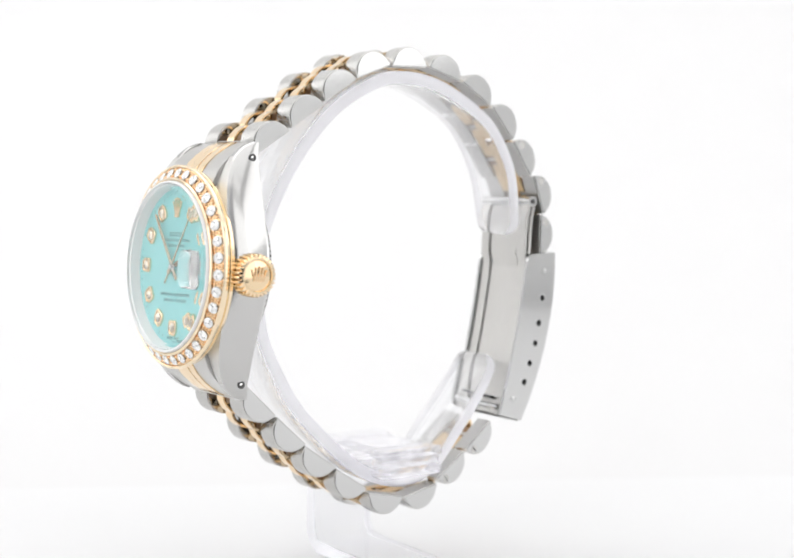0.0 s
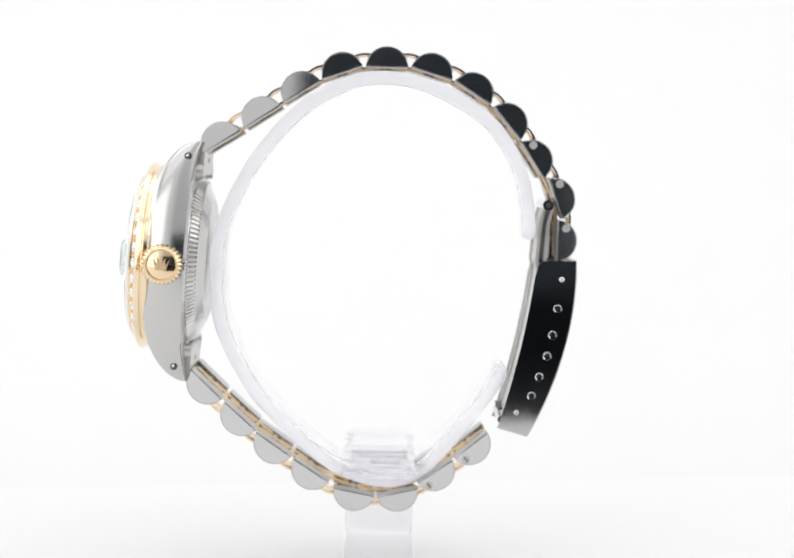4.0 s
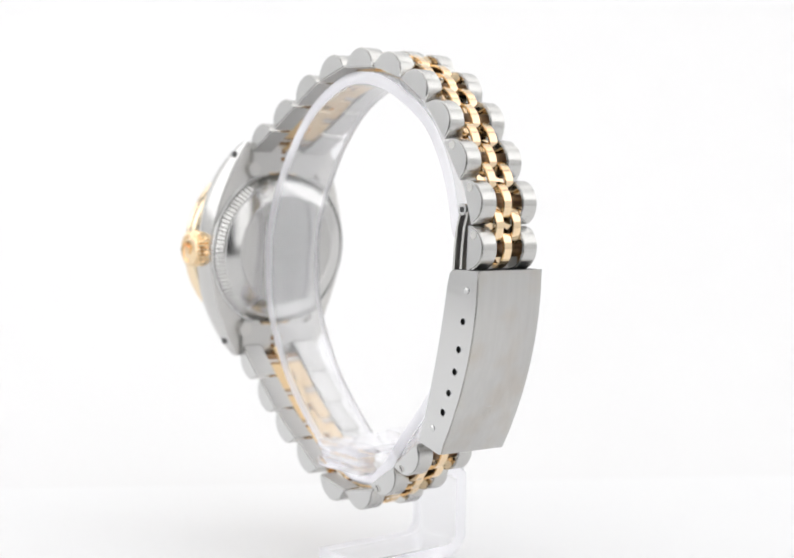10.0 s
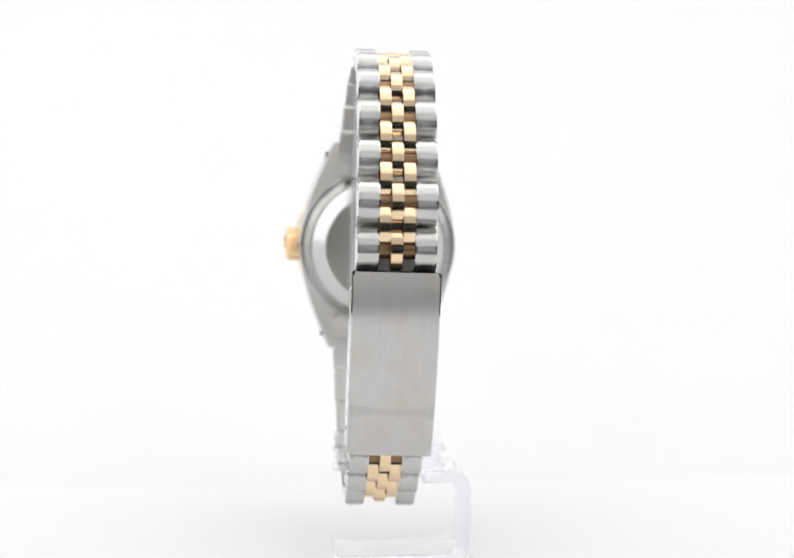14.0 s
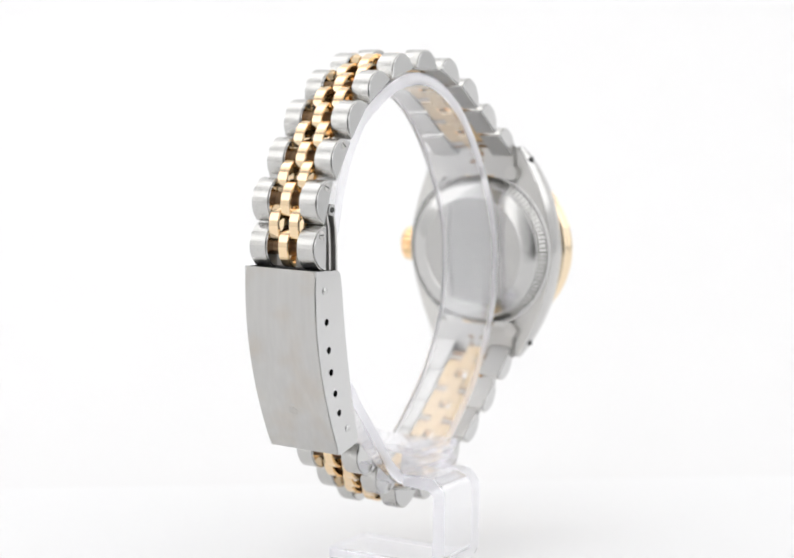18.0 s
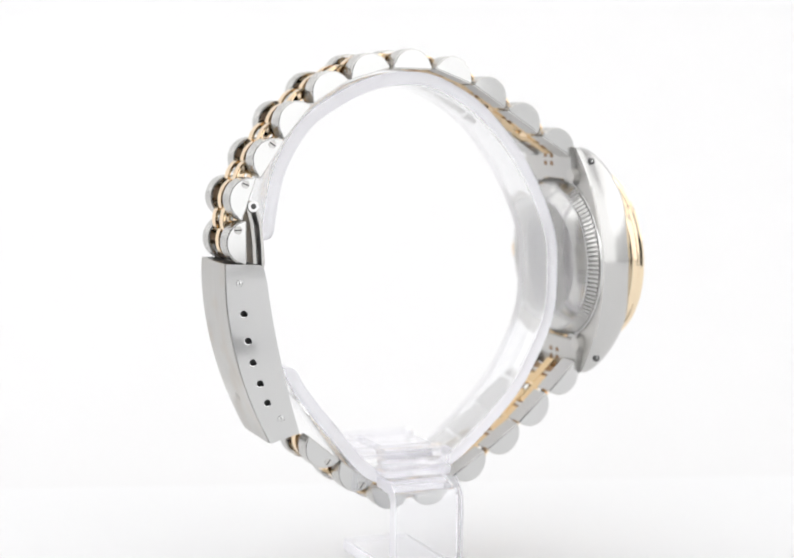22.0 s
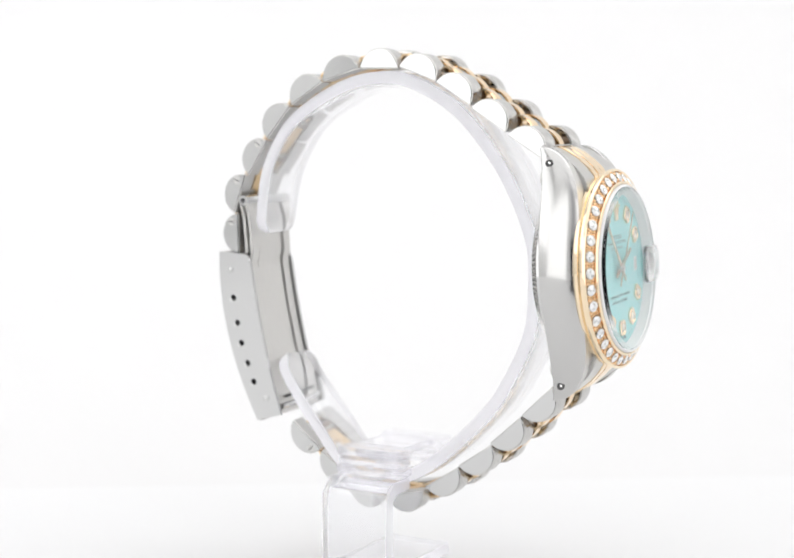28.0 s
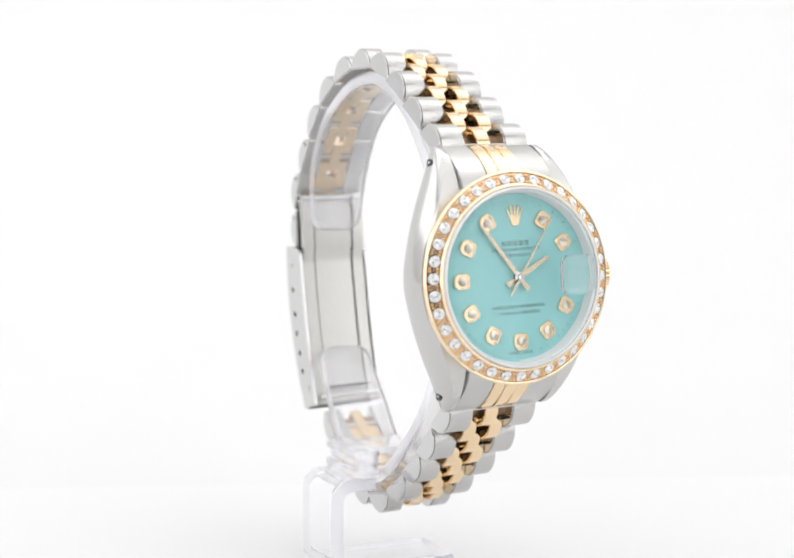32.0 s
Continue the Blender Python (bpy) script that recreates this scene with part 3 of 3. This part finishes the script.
def build_bracelet():
    dome = [(13.8, 0)] + arc(13.8, 6, 174, 16, 0.97) + [(-13.8, 0)]
    steel_meshes = {}

    def steel_link(w, s):
        if (w, s) not in steel_meshes:
            bm = bmesh.new()
            g = 0.225 * w
            prism(bm, dome, s * g, s * w / 2, 0.9, 2, cap=1)
            for v in bm.verts:
                if abs(v.co.x) > w / 2 - 2:
                    v.co.x += s * (0.4 - 0.07 * v.co.z)
            for f in bm.faces:
                if all(v.co.z < 0.1 for v in f.verts):
                    f.material_index = 2
            steel_meshes[w, s] = finish(bm, "steel_link", [brushed, polished, inner_satin], 30)
        return steel_meshes[w, s]

    loops = {}

    def gold_link(w):
        """A bent gold strip: a hollow half-round loop."""
        if w not in loops:
            bm = bmesh.new()
            outer = [(11.4, 0)] + arc(13.0, 8, 172, 14, 0.8) + [(-11.4, 0)]
            inner = [(10.2, 1.2)] + arc(11.2, 14, 166, 14, 0.8) + [(-10.2, 1.2)]
            n = len(outer)
            rows = [[bm.verts.new((x, y, z)) for y, z in pts] for x in (-w / 2, w / 2) for pts in (outer, inner)]
            a, b, c, d = rows
            for i in range(n):
                j = (i + 1) % n
                bm.faces.new((a[i], a[j], c[j], c[i]))
                bm.faces.new((b[i], b[j], d[j], d[i]))
                bm.faces.new((a[i], a[j], b[j], b[i]))
                bm.faces.new((c[i], c[j], d[j], d[i]))
            rim = [e for e in bm.edges if all(abs(v.co.y) > 13.2 or abs(math.hypot(v.co.y, v.co.z / 0.8) - 13) < 0.2 for v in e.verts) and abs(e.verts[0].co.x - e.verts[1].co.x) < 1e-4 and max(v.co.z for v in e.verts) > 1.5]
            bmesh.ops.bevel(bm, geom=rim, offset=0.5, segments=2, affect="EDGES")
            for f in bm.faces:
                if all(v.co.z < 0.1 for v in f.verts):
                    f.material_index = 1
            loops[w] = finish(bm, "gold_link", [gold, inner_gold], 35)
        return loops[w]

    for chain, sign in ((UPPER, 1), (LOWER, -1)):
        for i, (y, z, lean, w) in enumerate(chain):
            # the dome points outward: up for the upper chain, down for the lower
            m = at(0.6, y, z, lean + (0 if sign > 0 else 180), 0, sway(y))
            for s in (-1, 1):
                put("steel_link", steel_link(w, s * sign), watch, m)
            g = 0.15 * w
            put("gold_link", gold_link(round(g - 0.12, 2)), watch, m @ at(0, 0, 1.0))
            if i + 1 < len(chain):
                y2, z2, lean2, w2 = chain[i + 1]
                mm = at(0.6, (y + y2) / 2, (z + z2) / 2, (lean + lean2) / 2 + (0 if sign > 0 else 180), 0, sway((y + y2) / 2))
                gg = 0.15 * (w + w2) / 2
                for s in (-1, 1):
                    put("gold_link", gold_link(round(gg - 0.12, 2)), watch, mm @ at(s * gg, 0, 1.5))
            # hinge pin across the link
            bm = bmesh.new()
            rod(bm, (-w / 2 + 2, 0, 3.2), (w / 2 - 2, 0, 3.2), 1.6, 10)
            part("link_pin", bm, satin, watch, "", m)
            # brown core paints the shade inside the hollow gold loops
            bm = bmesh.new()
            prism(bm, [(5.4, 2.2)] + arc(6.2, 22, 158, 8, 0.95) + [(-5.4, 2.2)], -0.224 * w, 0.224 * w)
            part("shade_core", bm, shade_gold, watch, "", m)
    # slotted screw heads in the sides of the removable links
    for y, z, lean, w, sign in [(*UPPER[8], 1), (*UPPER[9], 1), (*UPPER[10], 1), (*LOWER[6], -1), (*LOWER[7], -1)]:
        m = at(0.6, y, z, lean + (0 if sign > 0 else 180), 0, sway(y))
        for s in (-1, 1):
            bm = bmesh.new()
            rod(bm, (s * (w / 2 - 1), -8.2 * sign, 5.6), (s * (w / 2 + 0.25), -8.2 * sign, 5.6), 2.6, 18)
            head = part("screw_head", bm, satin, watch, "", m)
            if s < 0 or sign < 0:
                # dark bar paints the shade in the screw's slot
                bm = bmesh.new()
                block(bm, (s * w / 2 - 0.35, -8.2 * sign - 0.4, 3.4), (s * w / 2 + 0.35, -8.2 * sign + 0.4, 7.8))
                part("slot", bm, shade_steel, head)


def clasp_out(s):
    return 122.3 + 2.6 * s - 33 * s * s, -1.6 - 116 * s


def clasp_in(s):
    return 96.3 - 14 * s - 10.5 * s * s, -2.1 - 110 * s


def clasp_lean(s, y, z):
    """How far a clasp side stands in or out: the clasp is narrower at its outer face."""
    u = max(0.0, min(1.0, (-1.6 - z) / 114))
    return -s * 0.02 * (y - (clasp_out(u)[0] + clasp_in(u)[0]) / 2)


def build_clasp():
    N = 20
    # outer cover: a curved plate
    bm = bmesh.new()
    th = 2.6
    outl = [clasp_out(i / N) for i in range(N + 1)]
    inl = [(y - th, z - 0.3) for y, z in outl]
    prism(bm, outl + inl[::-1], -25.6, 25.6, 1.1, 3)
    cover = part("clasp_cover", bm, brushed_up, watch, "long brushed steel clasp cover", None, 40)
    # a worn emblem near the lower end: an oval and five short bars
    y, z = clasp_out(0.76)
    lean = math.degrees(math.atan2(-2.6 + 2 * 33 * 0.76, 116))
    bm = bmesh.new()
    bmesh.ops.create_uvsphere(bm, u_segments=16, v_segments=8, radius=1, matrix=Matrix.Translation((0, 0, 3)) @ Matrix.Diagonal((2.6, 0.22, 0.7, 1)))
    for k in (-2, -1, 0, 1, 2):
        rod(bm, (k * 1.0, 0, 1.2), (k * 1.9, 0, -4.6 + abs(k) * 0.9), 0.3, 8)
    part("worn_emblem", bm, brushed_up, cover, "faint worn emblem", at(0, y - 0.12, z, -lean))
    # side flanges with a row of holes
    holes = [(110.0, -33.0), (106.9, -50.3), (103.7, -64.3), (98.7, -78.0), (93.8, -90.7)]
    bm = bmesh.new()
    rows = [[bm.verts.new((x, rr * math.cos(2 * math.pi * i / 18), rr * math.sin(2 * math.pi * i / 18))) for i in range(18)]
            for rr, x in ((2.9, -0.1), (2.75, 0.12), (2.1, 0.0), (2.0, -0.9))]
    for p, q in zip(rows, rows[1:]):
        for i in range(18):
            bm.faces.new((p[i], p[(i + 1) % 18], q[(i + 1) % 18], q[i]))
    rim_mesh = finish(bm, "hole_rim", polished, 50)
    for s in (-1, 1):
        bm = bmesh.new()
        y0, z0 = clasp_in(0)
        corner = [(y0 + 5 - 5 * math.cos(radians(a)), z0 - 5 + 5 * math.sin(radians(a))) for a in (0, 22, 45, 67, 90)]
        loop = [(y - 0.8, z) for y, z in outl] + [clasp_in(1 - i / N) for i in range(N - 1)] + corner
        vs = [bm.verts.new((s * 24.4, y, z)) for y, z in loop]
        edges = [bm.edges.new((vs[i], vs[(i + 1) % len(vs)])) for i in range(len(vs))]
        for hy, hz in holes:
            c = [bm.verts.new((s * 24.4, hy + 2.1 * math.cos(2 * math.pi * i / 16), hz + 2.1 * math.sin(2 * math.pi * i / 16))) for i in range(16)]
            edges += [bm.edges.new((c[i], c[(i + 1) % 16])) for i in range(16)]
        bmesh.ops.triangle_fill(bm, use_beauty=True, use_dissolve=False, edges=edges)
        geom = bmesh.ops.extrude_face_region(bm, geom=list(bm.faces))["geom"]
        bmesh.ops.translate(bm, vec=(s * 2.3, 0, 0), verts=[g for g in geom if isinstance(g, bmesh.types.BMVert)])
        for v in bm.verts:
            v.co.x += clasp_lean(s, v.co.y, v.co.z)
        flange = part("clasp_flange", bm, polished, watch, "polished clasp side with a row of small holes")
        for hy, hz in holes:
            put("hole_rim", rim_mesh, flange, at(s * 26.7 + clasp_lean(s, hy, hz), hy, hz, 0, 0, 1.2 if s > 0 else 178.8))
        for hy, hz in ((112.4, -13.9), (84.0, -101.8)):
            bm = bmesh.new()
            x = clasp_lean(s, hy, hz)
            rod(bm, (s * 25 + x, hy, hz), (s * 27.0 + x, hy, hz), 2.6, 20)
            bmesh.ops.create_uvsphere(bm, u_segments=12, v_segments=6, radius=1.9, matrix=Matrix.Translation((s * 26.9 + x, hy, hz)) @ Matrix.Diagonal((0.4, 1, 1, 1)))
            part("rivet", bm, polished, flange)
    # inner body: near-black sides paint the shade of the clasp's hollow
    bm = bmesh.new()
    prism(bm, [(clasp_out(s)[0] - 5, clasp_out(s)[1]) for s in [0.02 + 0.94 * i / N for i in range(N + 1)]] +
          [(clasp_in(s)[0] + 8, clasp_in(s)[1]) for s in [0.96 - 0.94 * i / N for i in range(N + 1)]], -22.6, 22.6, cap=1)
    part("clasp_body", bm, [satin, shade_steel], watch, "inner body of the clasp, its sides coloured dark as shade")
    # solid dark block paints the shade in the clasp's open end
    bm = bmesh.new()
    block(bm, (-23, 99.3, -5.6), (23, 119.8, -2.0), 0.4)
    part("clasp_mouth_shade", bm, shade_steel, watch, "block in the clasp's open end, coloured dark as shade")
    # folding blade on the inner side, with a sunken middle
    line = [(102.0, 34.2)] + [(98.4, 23), (97.4, 11)] + [clasp_in(i / N) for i in range(0, N + 1)]
    line = [(y + (3.2 if z < -4 else 0.6), z) for y, z in line]
    for x0, x1, d in ((-23.8, -15.3, 0.0), (15.3, 23.8, 0.0), (-14.2, 14.2, 1.0)):
        bm = bmesh.new()
        prism(bm, [(y + d - 1.8, z) for y, z in line] + [(y + d, z) for y, z in line[::-1]], x0, x1, 0.4, 2)
        part("clasp_blade", bm, satin, watch, "satin steel folding blade of the clasp")
    bm = bmesh.new()
    prism(bm, [(y + 3.2, z) for y, z in line[:8]] + [(y + 5.2, z) for y, z in line[:8][::-1]], -22.4, 22.4, 0.4, 2)
    part("clasp_blade", bm, satin, watch, "satin steel folding blade of the clasp")
    # hinge at the top of the blade
    bm = bmesh.new()
    rod(bm, (-24, 103.1, 34.4), (24, 103.1, 34.4), 3.6, 22)
    hinge = part("clasp_hinge", bm, polished, watch, "round steel hinge of the clasp")
    for s in (-1, 1):
        bm = bmesh.new()
        rod(bm, (s * 23.5, 103.1, 34.4), (s * 24.4, 103.1, 34.4), 1.7, 16)
        part("hinge_pin", bm, shade_steel, hinge)
    # thin raised lines along the blade
    for x in (-13.6, 13.6):
        bm = bmesh.new()
        prism(bm, [(y + 0.2, z) for y, z in line] + [(y - 0.5, z) for y, z in line[::-1]], x - 0.7, x + 0.7, 0.3, 2)
        part("blade_ridge", bm, polished, watch)
    # catch at the lower end: two slots, a bar and an open frame round the last gold link
    # the slot's shade is painted as a near-black bar
    bm = bmesh.new()
    block(bm, (-16, 73, -101.6), (16, 75.8, -100.2), 0.3)
    part("slot", bm, shade_steel, watch, "slot of the clasp blade, its shade painted as a dark bar")
    bm = bmesh.new()
    rod(bm, (-22, 74.2, -107.2), (22, 74.2, -107.2), 2.2, 18)
    part("clasp_bar", bm, polished, watch, "round steel bar of the clasp")


build_case()
build_bezel()
build_dial()
build_crown()
build_end_links()
build_bracelet()
build_clasp()

# ---- the display stand ----
stand = thing("display_stand", STAND, (-10, 0, -211.2), category="watch stand", label="clear acrylic watch stand with a C-shaped cuff")


def smooth_line(ctrl, n):
    """A smooth line through a few control points."""
    out = []
    p = [Vector(c) for c in ctrl]
    for i in range(len(p) - 1):
        a, b = p[i], p[i + 1]
        ta = (b - p[i - 1]) / 2 if i else b - a
        tb = (p[i + 2] - a) / 2 if i + 2 < len(p) else b - a
        for k in range(n):
            u = k / n
            out.append((2 * u ** 3 - 3 * u * u + 1) * a + (u ** 3 - 2 * u * u + u) * ta + (3 * u * u - 2 * u ** 3) * b + (u ** 3 - u * u) * tb)
    out.append(p[-1])
    return out


def build_stand():
    ctrl = [(96, 10), (96, 19), (90.6, 52), (77.8, 78), (60.4, 96), (27, 114), (-4.2, 119.8), (-31, 115), (-64.3, 95), (-95, 58.5), (-115.2, 15.5), (-118, -20), (-115, -48), (-102, -77), (-85.4, -102), (-51, -135), (-26, -150), (2, -155.3), (26, -146), (49.3, -120), (69, -95.5), (76.5, -83.6), (80, -75)]
    line = smooth_line(ctrl, 8)
    near = [line[0].lerp(line[8], t) for t in (0.02, 0.06, 0.12, 0.2, 0.32, 0.5, 0.75)]
    last = [line[-1].lerp(line[-9], t) for t in (0.75, 0.5, 0.32, 0.2, 0.12, 0.06, 0.02)]
    line = [line[0], *near, *line[8:-8], *last, line[-1]]
    far = [0.0]
    for p, q in zip(line, line[1:]):
        far.append(far[-1] + (q - p).length)
    bm = bmesh.new()
    prev, full, rad = None, 8.8, 11.0
    for i, p in enumerate(line):
        d = (line[min(i + 1, len(line) - 1)] - line[max(i - 1, 0)]).normalized()
        side = Vector((-d.y, d.x))
        u = min(far[i], far[-1] - far[i])
        v = min(1.0, u / 55)
        w = 18.8 + 2.6 * v * v * (3 - 2 * v) - (rad - math.sqrt(max(0.0, rad * rad - (rad - u) ** 2)) if u < rad else 0)
        dip = full / 2 - u
        off = full / 2 - math.sqrt(max(0.0, full * full / 4 - dip * dip)) if dip > 0 else 0.0
        off = min(off, full / 2 - 0.9)
        thick = full - 2 * off
        e = min(1.5, 0.3 * thick)
        ring = [(-w + e, 0), (w - e, 0), (w - 0.3 * e, 0.3 * e), (w, e), (w, thick - e), (w - 0.3 * e, thick - 0.3 * e), (w - e, thick),
                (-w + e, thick), (-w + 0.3 * e, thick - 0.3 * e), (-w, thick - e), (-w, e), (-w + 0.3 * e, 0.3 * e)]
        row = [bm.verts.new((x - 0.8, *(p + (h + off) * side))) for x, h in ring]
        if prev:
            for k in range(12):
                f = bm.faces.new((prev[k], prev[(k + 1) % 12], row[(k + 1) % 12], row[k]))
                f.material_index = 1 if k in (2, 3, 4, 8, 9, 10) else 0
        else:
            bm.faces.new(row).material_index = 1
        prev = row
    bm.faces.new(prev).material_index = 1
    cuff = part("cuff", bm, [acrylic, edge_haze], stand, "clear C-shaped acrylic cuff", None, 45)
    cuff.visible_shadow = False
    # clamp block: stepped plates under the cuff's inside
    for i, (x0, x1, y0, y1, z0, z1) in enumerate(((-40, 36, -30, 18, -132.6, -127), (-37.5, 33.5, -29, 17, -138.6, -132.7), (-40, 36, -30, 18, -145, -138.7))):
        bm = bmesh.new()
        for a, b in ((x0, -22.4), (20.8, x1)):
            block(bm, (a, y0, z0), (b, y1, z1), 1.2, 2)
        if i == 0:
            block(bm, (-22.3, -24, -132.5), (20.7, 13, -127.1), 1.0, 2)
        ob = part("clamp_plate", bm, clamp_acrylic, stand)
        ob.visible_shadow = False
    # one bent strip: arm, column and foot
    line = [(-24.6, -145.2), (-45, -145.2)]
    line += [(-45 - 12 * math.sin(radians(a)), -157.2 + 12 * math.cos(radians(a))) for a in range(10, 91, 10)]
    line += [(-57, -197.2)] + [(-43 - 14 * math.cos(radians(a)), -197.2 - 14 * math.sin(radians(a))) for a in range(10, 91, 10)] + [(34, -211.2)]
    inner = []
    pts = [Vector(p) for p in line]
    for i, p in enumerate(pts):
        d = (pts[min(i + 1, len(pts) - 1)] - pts[max(i - 1, 0)]).normalized()
        inner.append(p + 8.5 * Vector((-d.y, d.x)))
    bm = bmesh.new()
    prism(bm, [tuple(p) for p in pts] + [tuple(p) for p in inner[::-1]], -30, 18, 1.4, 3, cap=1, ends=(len(pts) - 1, 2 * len(pts) - 1))
    bmesh.ops.transform(bm, matrix=Matrix(((0, 1, 0, 0), (1, 0, 0, 0), (0, 0, 1, 0), (0, 0, 0, 1))), verts=bm.verts)
    foot = part("bent_foot", bm, [acrylic, edge_haze], stand, "clear acrylic strip bent into arm, column and foot", None, 45)
    foot.visible_shadow = False


build_stand()


def motions():
    """The turntable carries watch and stand round together."""
    for ob, m in ((watch, WATCH), (stand, STAND)):
        home = ob.matrix_basis.copy()
        walk(ob, [(t / 2, pose(0, 0, 0, 0, 0, turn(t / 2)) @ home) for t in range(65)])


motions()
